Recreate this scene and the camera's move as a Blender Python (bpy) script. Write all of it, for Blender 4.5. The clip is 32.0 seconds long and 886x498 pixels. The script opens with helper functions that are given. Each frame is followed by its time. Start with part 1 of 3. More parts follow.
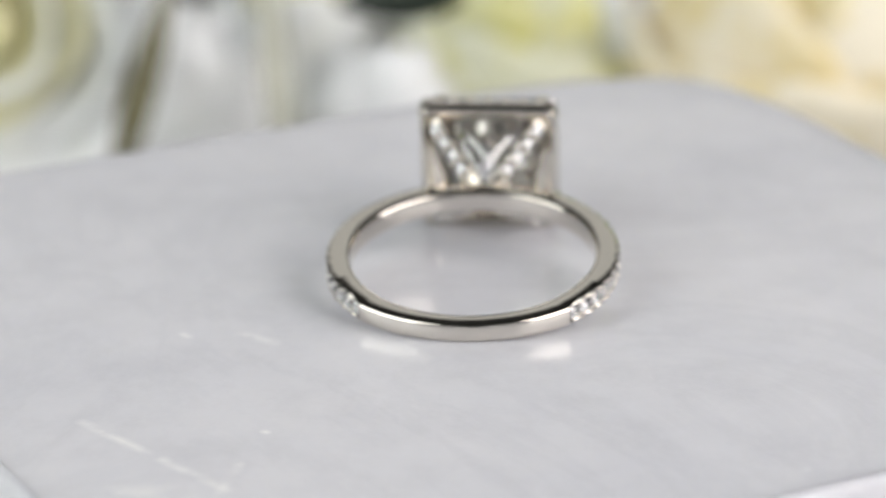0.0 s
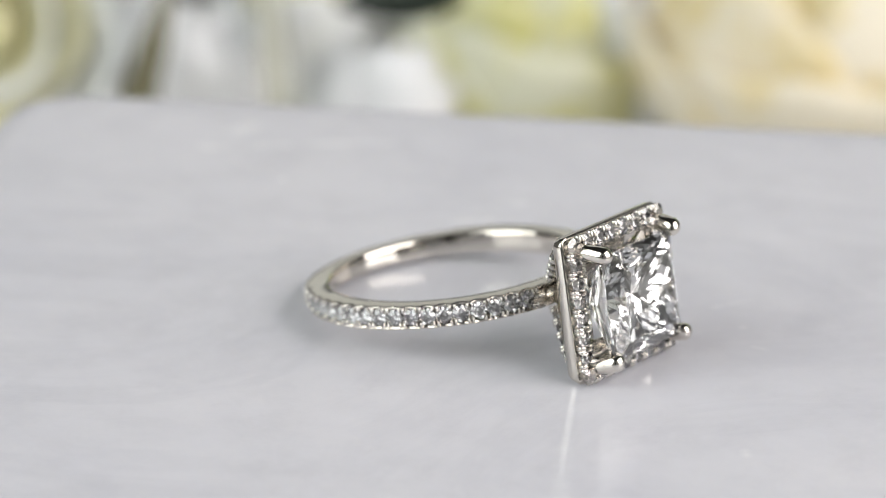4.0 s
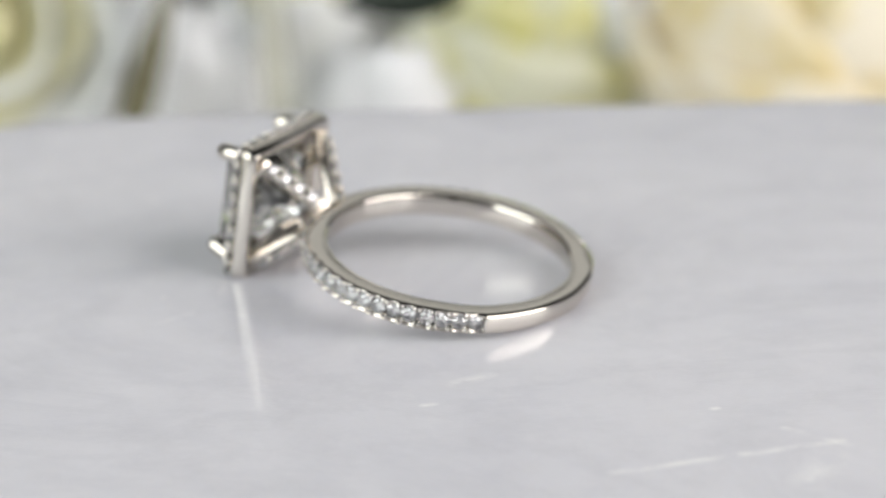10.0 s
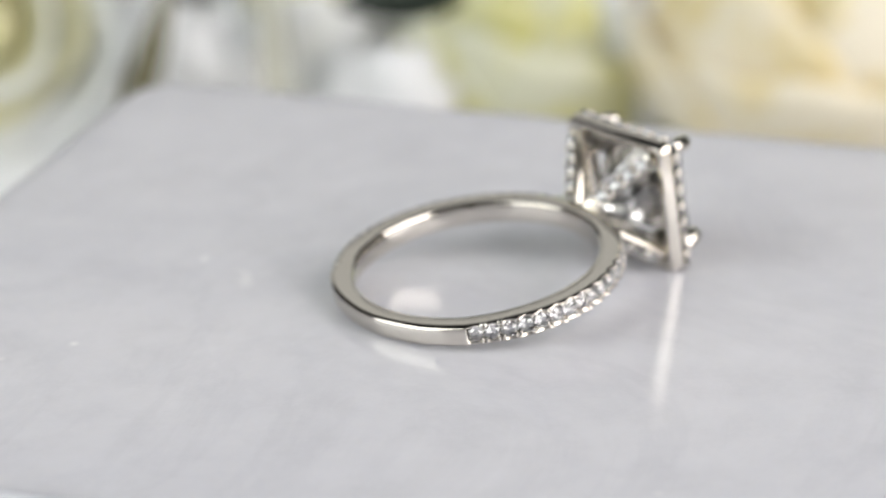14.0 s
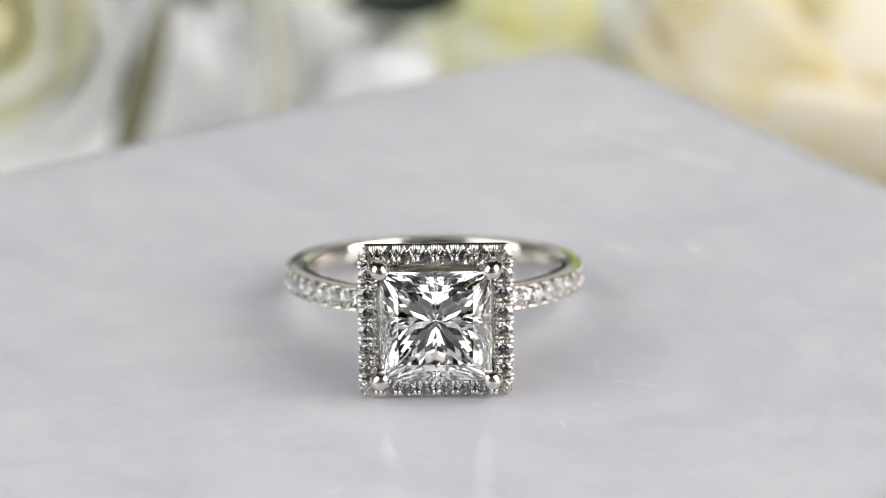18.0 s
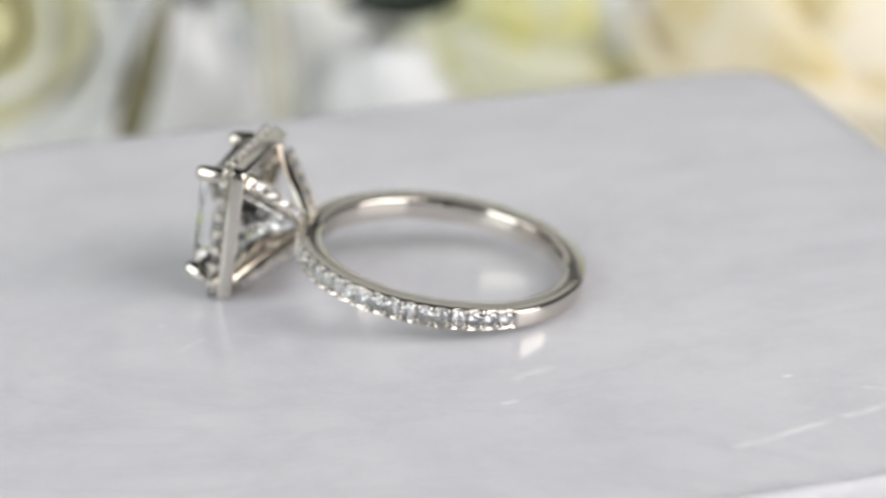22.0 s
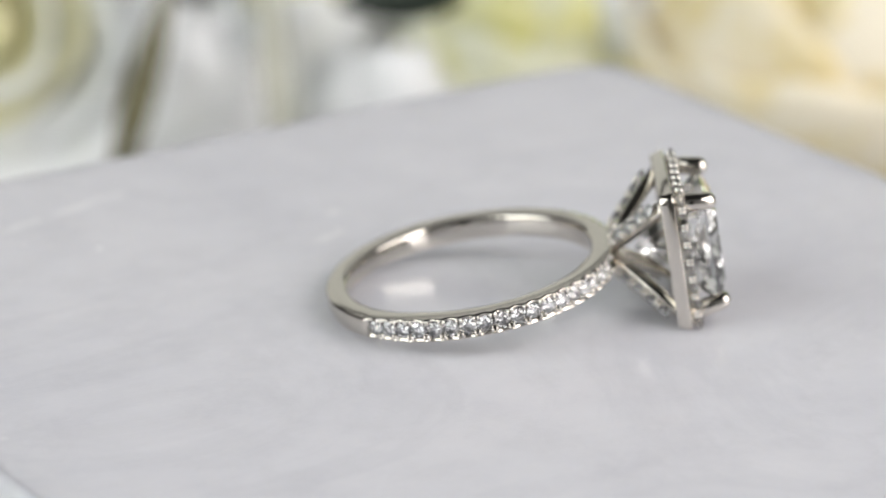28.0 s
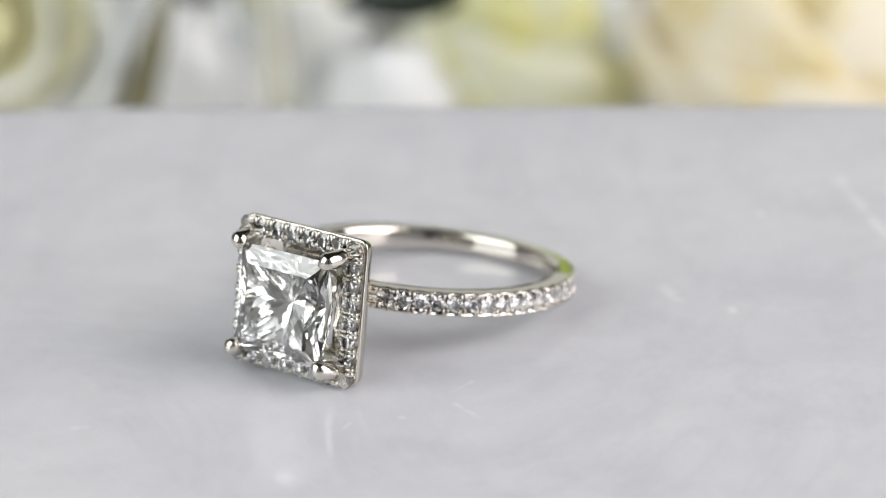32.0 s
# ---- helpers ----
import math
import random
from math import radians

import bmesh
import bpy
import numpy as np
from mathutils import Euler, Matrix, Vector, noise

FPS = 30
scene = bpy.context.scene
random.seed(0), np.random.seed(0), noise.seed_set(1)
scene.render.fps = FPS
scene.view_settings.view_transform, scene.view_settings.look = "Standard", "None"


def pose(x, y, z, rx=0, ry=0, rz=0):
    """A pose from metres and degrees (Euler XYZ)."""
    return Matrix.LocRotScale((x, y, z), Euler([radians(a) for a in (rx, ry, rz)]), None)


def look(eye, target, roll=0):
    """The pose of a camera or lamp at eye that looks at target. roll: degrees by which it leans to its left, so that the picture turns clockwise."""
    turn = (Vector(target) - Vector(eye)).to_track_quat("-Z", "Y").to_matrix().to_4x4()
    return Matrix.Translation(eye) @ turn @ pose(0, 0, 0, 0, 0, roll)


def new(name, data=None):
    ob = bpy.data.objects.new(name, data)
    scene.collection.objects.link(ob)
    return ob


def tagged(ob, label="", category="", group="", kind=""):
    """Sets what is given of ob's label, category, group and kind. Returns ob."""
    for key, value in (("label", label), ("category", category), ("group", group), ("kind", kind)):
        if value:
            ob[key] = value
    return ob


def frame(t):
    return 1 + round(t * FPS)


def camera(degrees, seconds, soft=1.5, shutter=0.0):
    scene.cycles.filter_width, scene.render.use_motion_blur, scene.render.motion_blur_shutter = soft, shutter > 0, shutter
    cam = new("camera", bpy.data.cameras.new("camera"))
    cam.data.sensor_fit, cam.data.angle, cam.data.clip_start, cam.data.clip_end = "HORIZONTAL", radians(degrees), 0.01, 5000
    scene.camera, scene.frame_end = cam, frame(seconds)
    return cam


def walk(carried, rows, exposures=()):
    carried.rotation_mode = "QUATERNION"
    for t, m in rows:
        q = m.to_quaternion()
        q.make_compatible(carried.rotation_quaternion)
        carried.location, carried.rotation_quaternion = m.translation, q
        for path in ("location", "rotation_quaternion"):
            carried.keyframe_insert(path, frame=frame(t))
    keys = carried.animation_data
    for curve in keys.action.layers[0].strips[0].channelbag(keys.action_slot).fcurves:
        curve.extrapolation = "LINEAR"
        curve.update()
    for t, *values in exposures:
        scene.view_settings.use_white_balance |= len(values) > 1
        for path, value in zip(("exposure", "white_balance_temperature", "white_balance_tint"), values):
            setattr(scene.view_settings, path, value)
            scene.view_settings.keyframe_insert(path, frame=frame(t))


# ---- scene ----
# ---------------------------------------------------------------- camera
# a macro lens on a tripod, 25 cm from a ring that turns on a small marble coaster
MM = 0.001
cam = camera(13.757, 32.0, soft=0.75)
# light runs round many times inside the cut stones
scene.cycles.max_bounces, scene.cycles.glossy_bounces, scene.cycles.transmission_bounces = 20, 7, 16
cam.data.dof.use_dof = True
cam.data.dof.focus_distance = 0.2355
cam.data.dof.aperture_fstop = 27.0
EYE, AIM = (-0.00067, -0.23574, 0.09213), (-0.00067, 0.0, 0.003615)
walk(cam, [(0.0, look(EYE, AIM, -0.72)), (32.0, look(EYE, AIM, -0.72))], exposures=[(0.0, 0.0), (32.0, 0.0)])

# the turn of the coaster at every whole second, in degrees
TURN = (84.4, 56.5, 23.7, -9.0, -41.0, -75.3, -108.1, -136.8, -162.1, -186.3, -211.2, -235.9, -261.3, -290.6, -320.0,
        -351.0, -385.0, -418.4, -449.7, -479.7, -506.1, -531.3, -555.6, -578.7, -602.8, -630.5, -659.7, -689.2,
        -719.2, -753.3, -786.1, -816.9, -845.9)


def turn_at(t):
    """The coaster's angle between the whole seconds, eased with a cubic."""
    i = min(int(t), len(TURN) - 2)
    f = t - i
    a, b = TURN[i], TURN[i + 1]
    da = (b - TURN[i - 1]) / 2 if i > 0 else b - a
    db = (TURN[i + 2] - a) / 2 if i + 2 < len(TURN) else b - a
    return ((2 * f**3 - 3 * f**2 + 1) * a + (f**3 - 2 * f**2 + f) * da
            + (-2 * f**3 + 3 * f**2) * b + (f**3 - f**2) * db)


# ---------------------------------------------------------------- light
world = bpy.data.worlds.new("studio_air")
scene.world = world
world.use_nodes = True
world.node_tree.nodes["Background"].inputs[0].default_value = (0.9, 0.95, 1.0, 1)
world.node_tree.nodes["Background"].inputs[1].default_value = 0.05


def softbox(name, eye, aim, width, height, watts, colour):
    data = bpy.data.lights.new(name, "AREA")
    data.shape, data.size, data.size_y = "RECTANGLE", width, height
    data.energy, data.color = watts, colour
    ob = new(name, data)
    ob.matrix_world = look(eye, aim)
    return tagged(ob, "large white softbox lamp beside the table", "lamp")


softbox("softbox_lamp", (-0.41, -0.20, 0.27), (0, 0, 0.06), 0.50, 0.54, 2.52, (0.965, 1.0, 0.98))
softbox("softbox_lamp", (0.41, -0.20, 0.27), (0, 0, 0.06), 0.50, 0.54, 3.86, (1.0, 0.955, 0.94))


def unseen_window_light(x, y, z, wide, tall, watts, colour):
    """An unseen daylight-coloured panel that fills a window opening and shines into the room."""
    day = bpy.data.lights.new("unseen_window_fill", "AREA")
    day.shape, day.size, day.size_y, day.energy, day.color = "RECTANGLE", wide, tall, watts, colour
    new("unseen_window_fill", day).matrix_world = look((x, y, z), (x, 0, z))


# unseen windows: two wide ones, one above the other, behind the flowers, and one behind the camera
unseen_window_light(0, 1.66, 0.41, 2.30, 0.60, 1.93, (0.98, 1.0, 0.92))
unseen_window_light(0, 1.66, 1.155, 1.24, 0.69, 1.2, (0.99, 0.99, 0.95))
# added fill behind the camera, lifts the dark facets of the stone
unseen_window_light(0, -1.66, 0.76, 2.30, 1.30, 1.1, (0.95, 0.97, 1.0))



# ---------------------------------------------------------------- materials
def material(name):
    m = bpy.data.materials.new(name)
    m.use_nodes = True
    nt = m.node_tree
    return m, nt, nt.nodes["Principled BSDF"]


def node(nt, kind, **values):
    n = nt.nodes.new(kind)
    for key, value in values.items():
        n.inputs[key.replace("_", " ")].default_value = value
    return n


def ramp(nt, fac, stops):
    n = nt.nodes.new("ShaderNodeValToRGB")
    while len(n.color_ramp.elements) < len(stops):
        n.color_ramp.elements.new(0.5)
    for e, (p, col) in zip(n.color_ramp.elements, stops):
        e.position, e.color = p, (*col, 1)
    nt.links.new(fac, n.inputs[0])
    return n


def bump(nt, fac, bsdf, strength, distance):
    n = node(nt, "ShaderNodeBump", Strength=strength, Distance=distance)
    nt.links.new(fac, n.inputs["Height"])
    nt.links.new(n.outputs[0], bsdf.inputs["Normal"])


def make_gold(name, colour, rough):
    m, nt, b = material(name)
    tc = nt.nodes.new("ShaderNodeTexCoord")
    fine = node(nt, "ShaderNodeTexNoise", Scale=2600.0, Detail=3.0)
    wide = node(nt, "ShaderNodeTexNoise", Scale=260.0, Detail=2.0)
    nt.links.new(tc.outputs["Object"], fine.inputs["Vector"])
    nt.links.new(tc.outputs["Object"], wide.inputs["Vector"])
    r = ramp(nt, wide.outputs[0], [(0.3, (rough * 0.6,) * 3), (0.75, (rough * 1.7,) * 3)])
    nt.links.new(r.outputs[0], b.inputs["Roughness"])
    b.inputs["Base Color"].default_value = (*colour, 1)
    b.inputs["Metallic"].default_value = 1.0
    bump(nt, fine.outputs[0], b, 0.04, 0.00003)
    return m


GOLD = make_gold("polished_white_gold", (0.72, 0.68, 0.618), 0.06)
GOLD_BEAD = make_gold("burnished_white_gold_claws", (0.72, 0.695, 0.655), 0.05)


def make_diamond(name, tint):
    m, nt, b = material(name)
    b.inputs["Base Color"].default_value = (*tint, 1)
    b.inputs["Transmission Weight"].default_value = 1.0
    b.inputs["Roughness"].default_value = 0.0
    b.inputs["IOR"].default_value = 2.42
    return m


DIAMOND = make_diamond("clear_diamond", (1.0, 1.0, 0.985))
PAVE = make_diamond("small_clear_diamond", (0.84, 0.84, 0.855))


def make_marble(name, lift, rough_lo, rough_hi, marks):
    m, nt, b = material(name)
    tc = nt.nodes.new("ShaderNodeTexCoord")
    cloud = node(nt, "ShaderNodeTexNoise", Scale=38.0, Detail=6.0, Roughness=0.6, Distortion=0.8)
    vein = node(nt, "ShaderNodeTexNoise", Scale=22.0, Detail=8.0, Roughness=0.65, Distortion=2.2)
    for n in (cloud, vein):
        nt.links.new(tc.outputs["Object"], n.inputs["Vector"])
    a = ramp(nt, cloud.outputs[0], [(0.30, (0.655 * lift, 0.66 * lift, 0.71 * lift)), (0.52, (0.695 * lift, 0.698 * lift, 0.74 * lift)),
                                   (0.75, (0.735 * lift, 0.733 * lift, 0.77 * lift))])
    v = ramp(nt, vein.outputs[0], [(0.44, (1, 1, 1)), (0.50, (0.86, 0.865, 0.88)), (0.56, (1, 1, 1))])
    mul = nt.nodes.new("ShaderNodeMix")
    mul.data_type, mul.blend_type = "RGBA", "MULTIPLY"
    mul.inputs[0].default_value = 0.3
    nt.links.new(a.outputs[0], mul.inputs[6])
    nt.links.new(v.outputs[0], mul.inputs[7])
    colour = mul.outputs[2]
    # pale crystalline streaks in the stone: a line from p to q of the given half width
    for (px, py), (qx, qy), wide, power in marks:
        p, d = Vector((px, py, 0)) * MM, Vector((qx - px, qy - py, 0)) * MM
        sub = nt.nodes.new("ShaderNodeVectorMath"); sub.operation = "SUBTRACT"; sub.inputs[1].default_value = p
        wob = node(nt, "ShaderNodeTexNoise", Scale=420.0, Detail=3.0)
        nt.links.new(tc.outputs["Object"], wob.inputs["Vector"])
        nt.links.new(tc.outputs["Object"], sub.inputs[0])
        dot = nt.nodes.new("ShaderNodeVectorMath"); dot.operation = "DOT_PRODUCT"; dot.inputs[1].default_value = d / d.length_squared
        nt.links.new(sub.outputs[0], dot.inputs[0])
        clamp = nt.nodes.new("ShaderNodeClamp"); nt.links.new(dot.outputs["Value"], clamp.inputs[0])
        along = nt.nodes.new("ShaderNodeVectorMath"); along.operation = "SCALE"; along.inputs[0].default_value = d
        nt.links.new(clamp.outputs[0], along.inputs["Scale"])
        dist = nt.nodes.new("ShaderNodeVectorMath"); dist.operation = "DISTANCE"
        nt.links.new(sub.outputs[0], dist.inputs[0]); nt.links.new(along.outputs[0], dist.inputs[1])
        rng = nt.nodes.new("ShaderNodeMapRange")
        rng.inputs[1].default_value, rng.inputs[2].default_value = 0.0, wide * MM * 2
        rng.inputs[3].default_value, rng.inputs[4].default_value = power, 0.0
        nt.links.new(dist.outputs["Value"], rng.inputs[0])
        wr = ramp(nt, wob.outputs[0], [(0.35, (0, 0, 0)), (0.62, (1, 1, 1))])
        fac = nt.nodes.new("ShaderNodeMath"); fac.operation = "MULTIPLY"
        nt.links.new(rng.outputs[0], fac.inputs[0]); nt.links.new(wr.outputs[0], fac.inputs[1])
        mix = nt.nodes.new("ShaderNodeMix"); mix.data_type = "RGBA"
        mix.inputs[7].default_value = (0.93, 0.93, 0.93, 1)
        nt.links.new(fac.outputs[0], mix.inputs[0]); nt.links.new(colour, mix.inputs[6])
        colour = mix.outputs[2]
    # crystal specks and small dark pits
    spots = node(nt, "ShaderNodeTexVoronoi", Scale=330.0, Randomness=1.0)
    nt.links.new(tc.outputs["Object"], spots.inputs["Vector"])
    pick = ramp(nt, spots.outputs["Color"], [(0.87, (0, 0, 0)), (0.94, (0.9, 0.9, 0.9))])
    dot_r = ramp(nt, spots.outputs["Distance"], [(0.0, (1, 1, 1)), (0.17, (0, 0, 0))])
    both = nt.nodes.new("ShaderNodeMath"); both.operation = "MULTIPLY"
    nt.links.new(pick.outputs[0], both.inputs[0]); nt.links.new(dot_r.outputs[0], both.inputs[1])
    speck = nt.nodes.new("ShaderNodeMix"); speck.data_type = "RGBA"
    speck.inputs[7].default_value = (0.92, 0.92, 0.92, 1)
    nt.links.new(both.outputs[0], speck.inputs[0]); nt.links.new(colour, speck.inputs[6])
    blot = node(nt, "ShaderNodeTexNoise", Scale=130.0, Detail=5.0, Roughness=0.7)
    nt.links.new(tc.outputs["Object"], blot.inputs["Vector"])
    br = ramp(nt, blot.outputs[0], [(0.30, (0.94, 0.94, 0.945)), (0.5, (1, 1, 1)), (0.72, (1.03, 1.03, 1.03))])
    mul2 = nt.nodes.new("ShaderNodeMix"); mul2.data_type, mul2.blend_type = "RGBA", "MULTIPLY"
    mul2.inputs[0].default_value = 1.0
    nt.links.new(speck.outputs[2], mul2.inputs[6]); nt.links.new(br.outputs[0], mul2.inputs[7])
    polish = node(nt, "ShaderNodeTexNoise", Scale=1000.0, Detail=4.0, Roughness=0.7)
    nt.links.new(tc.outputs["Object"], polish.inputs["Vector"])
    r = ramp(nt, polish.outputs[0], [(0.36, (rough_lo,) * 3), (0.52, ((rough_lo + rough_hi) / 2,) * 3), (0.66, (rough_hi,) * 3)])
    nt.links.new(r.outputs[0], b.inputs["Roughness"])
    b.inputs["IOR"].default_value = 1.5
    b.inputs["Specular IOR Level"].default_value = 0.42
    # light wanders a few millimetres through the stone
    b.inputs["Subsurface Weight"].default_value = 0.8
    b.inputs["Subsurface Radius"].default_value = (1.0, 0.98, 0.95)
    b.inputs["Subsurface Scale"].default_value = 0.005
    # clusters of fine crystal flecks
    fleck = node(nt, "ShaderNodeTexVoronoi", Scale=1100.0, Randomness=1.0)
    nt.links.new(tc.outputs["Object"], fleck.inputs["Vector"])
    f_pick = ramp(nt, fleck.outputs["Color"], [(0.72, (0, 0, 0)), (0.80, (1, 1, 1))])
    f_dot = ramp(nt, fleck.outputs["Distance"], [(0.05, (1, 1, 1)), (0.32, (0, 0, 0))])
    f_mask = ramp(nt, blot.outputs[0], [(0.62, (0, 0, 0)), (0.72, (0.75, 0.75, 0.75))])
    f_one = nt.nodes.new("ShaderNodeMath"); f_one.operation = "MULTIPLY"
    f_two = nt.nodes.new("ShaderNodeMath"); f_two.operation = "MULTIPLY"
    nt.links.new(f_pick.outputs[0], f_one.inputs[0]); nt.links.new(f_dot.outputs[0], f_one.inputs[1])
    nt.links.new(f_one.outputs[0], f_two.inputs[0]); nt.links.new(f_mask.outputs[0], f_two.inputs[1])
    flecks = nt.nodes.new("ShaderNodeMix"); flecks.data_type = "RGBA"
    flecks.inputs[7].default_value = (0.93, 0.93, 0.93, 1)
    nt.links.new(f_two.outputs[0], flecks.inputs[0]); nt.links.new(mul2.outputs[2], flecks.inputs[6])
    nt.links.new(flecks.outputs[2], b.inputs["Base Color"])
    bump(nt, polish.outputs[0], b, 0.3, 0.00003)
    return m


MARBLE = make_marble("polished_grey_white_marble", 1.0, 0.09, 0.26, [
    ((-24.2, 21.4), (-34.4, 10.6), 0.30, 0.8), ((-30.4, 10.4), (-35.0, 11.0), 0.25, 0.5), ((-8.1, 13.5), (-9.3, 11.2), 0.4, 0.7),
    ((-34.8, 13.2), (-35.3, 17.4), 0.8, 0.5), ((-8.3, 17.5), (-8.7, 17.1), 0.25, 0.8), ((14.6, 10.6), (15.5, 13.2), 0.16, 0.45), ((13.2, 9.2), (11.0, 9.4), 0.14, 0.4),
    ((22.4, 7.0), (20.6, 6.6), 0.12, 0.4), ((30.8, -7.8), (30.3, -7.3), 0.24, 0.5), ((-25.0, 9.6), (-25.1, 9.5), 0.22, 0.95)])
MARBLE_EDGE = make_marble("honed_white_marble_rim", 0.99, 0.5, 0.7, [])


def make_petal(name, base, tip, hue_noise):
    """Rose petal: pigment runs from the throat colour to the rim colour along the petal."""
    m, nt, b = material(name)
    at = nt.nodes.new("ShaderNodeVertexColor")
    at.layer_name = "along"
    tc = nt.nodes.new("ShaderNodeTexCoord")
    n = node(nt, "ShaderNodeTexNoise", Scale=130.0, Detail=3.0)
    nt.links.new(tc.outputs["Object"], n.inputs["Vector"])
    add = nt.nodes.new("ShaderNodeMath"); add.operation = "MULTIPLY_ADD"
    add.inputs[1].default_value = hue_noise
    run = nt.nodes.new("ShaderNodeMath"); run.operation = "MULTIPLY_ADD"
    run.inputs[1].default_value, run.inputs[2].default_value = 0.6, 0.2 - hue_noise / 2
    nt.links.new(at.outputs["Color"], run.inputs[0])
    nt.links.new(n.outputs[0], add.inputs[0]); nt.links.new(run.outputs[0], add.inputs[2])
    mid = tuple((x + y) / 2 for x, y in zip(base, tip))
    r = ramp(nt, add.outputs[0], [(0.22, base), (0.5, mid), (0.75, tip)])
    nt.links.new(r.outputs[0], b.inputs["Base Color"])
    b.inputs["Roughness"].default_value = 0.55
    bump(nt, n.outputs[0], b, 0.2, 0.0003)
    thin = nt.nodes.new("ShaderNodeBsdfTranslucent")
    nt.links.new(r.outputs[0], thin.inputs[0])
    mix = nt.nodes.new("ShaderNodeMixShader")
    mix.inputs[0].default_value = 0.2
    nt.links.new(b.outputs[0], mix.inputs[1]); nt.links.new(thin.outputs[0], mix.inputs[2])
    nt.links.new(mix.outputs[0], nt.nodes["Material Output"].inputs["Surface"])
    return m


PETAL_WHITE = make_petal("white_green_petal", (0.92, 0.92, 0.78), (0.94, 0.96, 0.96), 0.6)
PETAL_HEART = make_petal("olive_heart_petal", (0.70, 0.66, 0.34), (0.82, 0.80, 0.57), 0.6)
PETAL_PURE = make_petal("white_petal", (0.92, 0.93, 0.88), (0.96, 0.97, 0.98), 0.6)
PETAL_GREEN = make_petal("pale_green_petal", (0.80, 0.77, 0.26), (0.88, 0.885, 0.70), 2.6)
PETAL_CREAM = make_petal("cream_petal", (0.90, 0.75, 0.34), (0.98, 0.92, 0.76), 2.8)


def make_leaf(name, colour):
    m, nt, b = material(name)
    tc = nt.nodes.new("ShaderNodeTexCoord")
    n = node(nt, "ShaderNodeTexNoise", Scale=90.0, Detail=5.0)
    nt.links.new(tc.outputs["Object"], n.inputs["Vector"])
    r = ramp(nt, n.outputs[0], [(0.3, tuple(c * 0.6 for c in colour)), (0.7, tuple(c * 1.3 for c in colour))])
    nt.links.new(r.outputs[0], b.inputs["Base Color"])
    b.inputs["Roughness"].default_value = 0.42
    bump(nt, n.outputs[0], b, 0.3, 0.0005)
    return m


LEAF = make_leaf("green_leaf", (0.34, 0.45, 0.05))
LEAF_OLIVE = make_leaf("olive_leaf", (0.30, 0.29, 0.14))
# shade of the gap between two roses, put into a leaf's colour
LEAF_GAP_SHADE = make_leaf("dark_olive_gap_leaf", (0.115, 0.105, 0.045))
LEAF_SAGE = make_leaf("grey_sage_leaf", (0.50, 0.50, 0.42))
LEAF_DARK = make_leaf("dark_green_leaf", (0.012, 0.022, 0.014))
STEM = make_leaf("green_stem", (0.12, 0.16, 0.05))


def make_plain(name, colour, rough, scale):
    m, nt, b = material(name)
    tc = nt.nodes.new("ShaderNodeTexCoord")
    n = node(nt, "ShaderNodeTexNoise", Scale=scale, Detail=5.0)
    nt.links.new(tc.outputs["Object"], n.inputs["Vector"])
    r = ramp(nt, n.outputs[0], [(0.3, tuple(c * 0.92 for c in colour)), (0.7, tuple(c * 1.06 for c in colour))])
    nt.links.new(r.outputs[0], b.inputs["Base Color"])
    b.inputs["Roughness"].default_value = rough
    bump(nt, n.outputs[0], b, 0.1, 0.0004)
    return m


TABLE = make_plain("pale_table_laminate", (0.48, 0.475, 0.46), 0.4, 30.0)
WALL = make_plain("pale_wall_paint", (0.72, 0.72, 0.72), 0.8, 8.0)
# dark tone for the unseen wall and ceiling, gives the gold black reflections
DARK = make_plain("unseen_dark_grey", (0.12, 0.12, 0.12), 0.8, 8.0)
BLACK = make_plain("matt_black_camera_paint", (0.018, 0.018, 0.018), 0.55, 90.0)
PLASTIC = make_plain("white_turntable_plastic", (0.75, 0.75, 0.75), 0.35, 60.0)


# ---------------------------------------------------------------- mesh helpers (millimetres in, metres out)
def to_mesh(name, bm, mat, smooth=True, recalc=True):
    bmesh.ops.scale(bm, vec=(MM, MM, MM), verts=bm.verts)
    if recalc:
        bmesh.ops.recalc_face_normals(bm, faces=bm.faces)
    me = bpy.data.meshes.new(name)
    bm.to_mesh(me)
    bm.free()
    me.materials.append(mat)
    for p in me.polygons:
        p.use_smooth = smooth
    return me


def place(name, me, parent, m=None, label=""):
    ob = new(name, me)
    ob.parent = parent
    if m is not None:
        ob.matrix_basis = m
    return tagged(ob, label)


def part(name, bm, mat, parent, label="", smooth=True):
    return place(name, to_mesh(name, bm, mat, smooth), parent, None, label)


def mm(m):
    """A pose given in millimetres, in metres."""
    m = m.copy()
    m.translation *= MM
    return m


def frame_at(origin, zdir, xdir):
    """A pose at origin (mm) whose z runs along zdir and whose x lies near xdir."""
    z = Vector(zdir).normalized()
    y = z.cross(Vector(xdir)).normalized()
    x = y.cross(z)
    return mm(Matrix.Translation(origin) @ Matrix((x, y, z)).transposed().to_4x4())


def bevel(bm, width, segments=2, angle=0.5):
    edges = [e for e in bm.edges if len(e.link_faces) == 2 and e.calc_face_angle() > angle]
    bmesh.ops.bevel(bm, geom=edges, offset=width, segments=segments, profile=0.5, affect="EDGES", clamp_overlap=True)


def cut_stone(planes, size):
    """A faceted stone: a block cut by planes (normal, distance from the origin)."""
    bm = bmesh.new()
    bmesh.ops.create_cube(bm, size=size)
    for n, d in planes:
        n = Vector(n).normalized()
        bmesh.ops.bisect_plane(bm, geom=bm.verts[:] + bm.edges[:] + bm.faces[:], plane_co=n * d, plane_no=n, clear_outer=True)
        rim = [e for e in bm.edges if e.is_boundary]
        if rim:
            bmesh.ops.contextual_create(bm, geom=rim)
    return bm


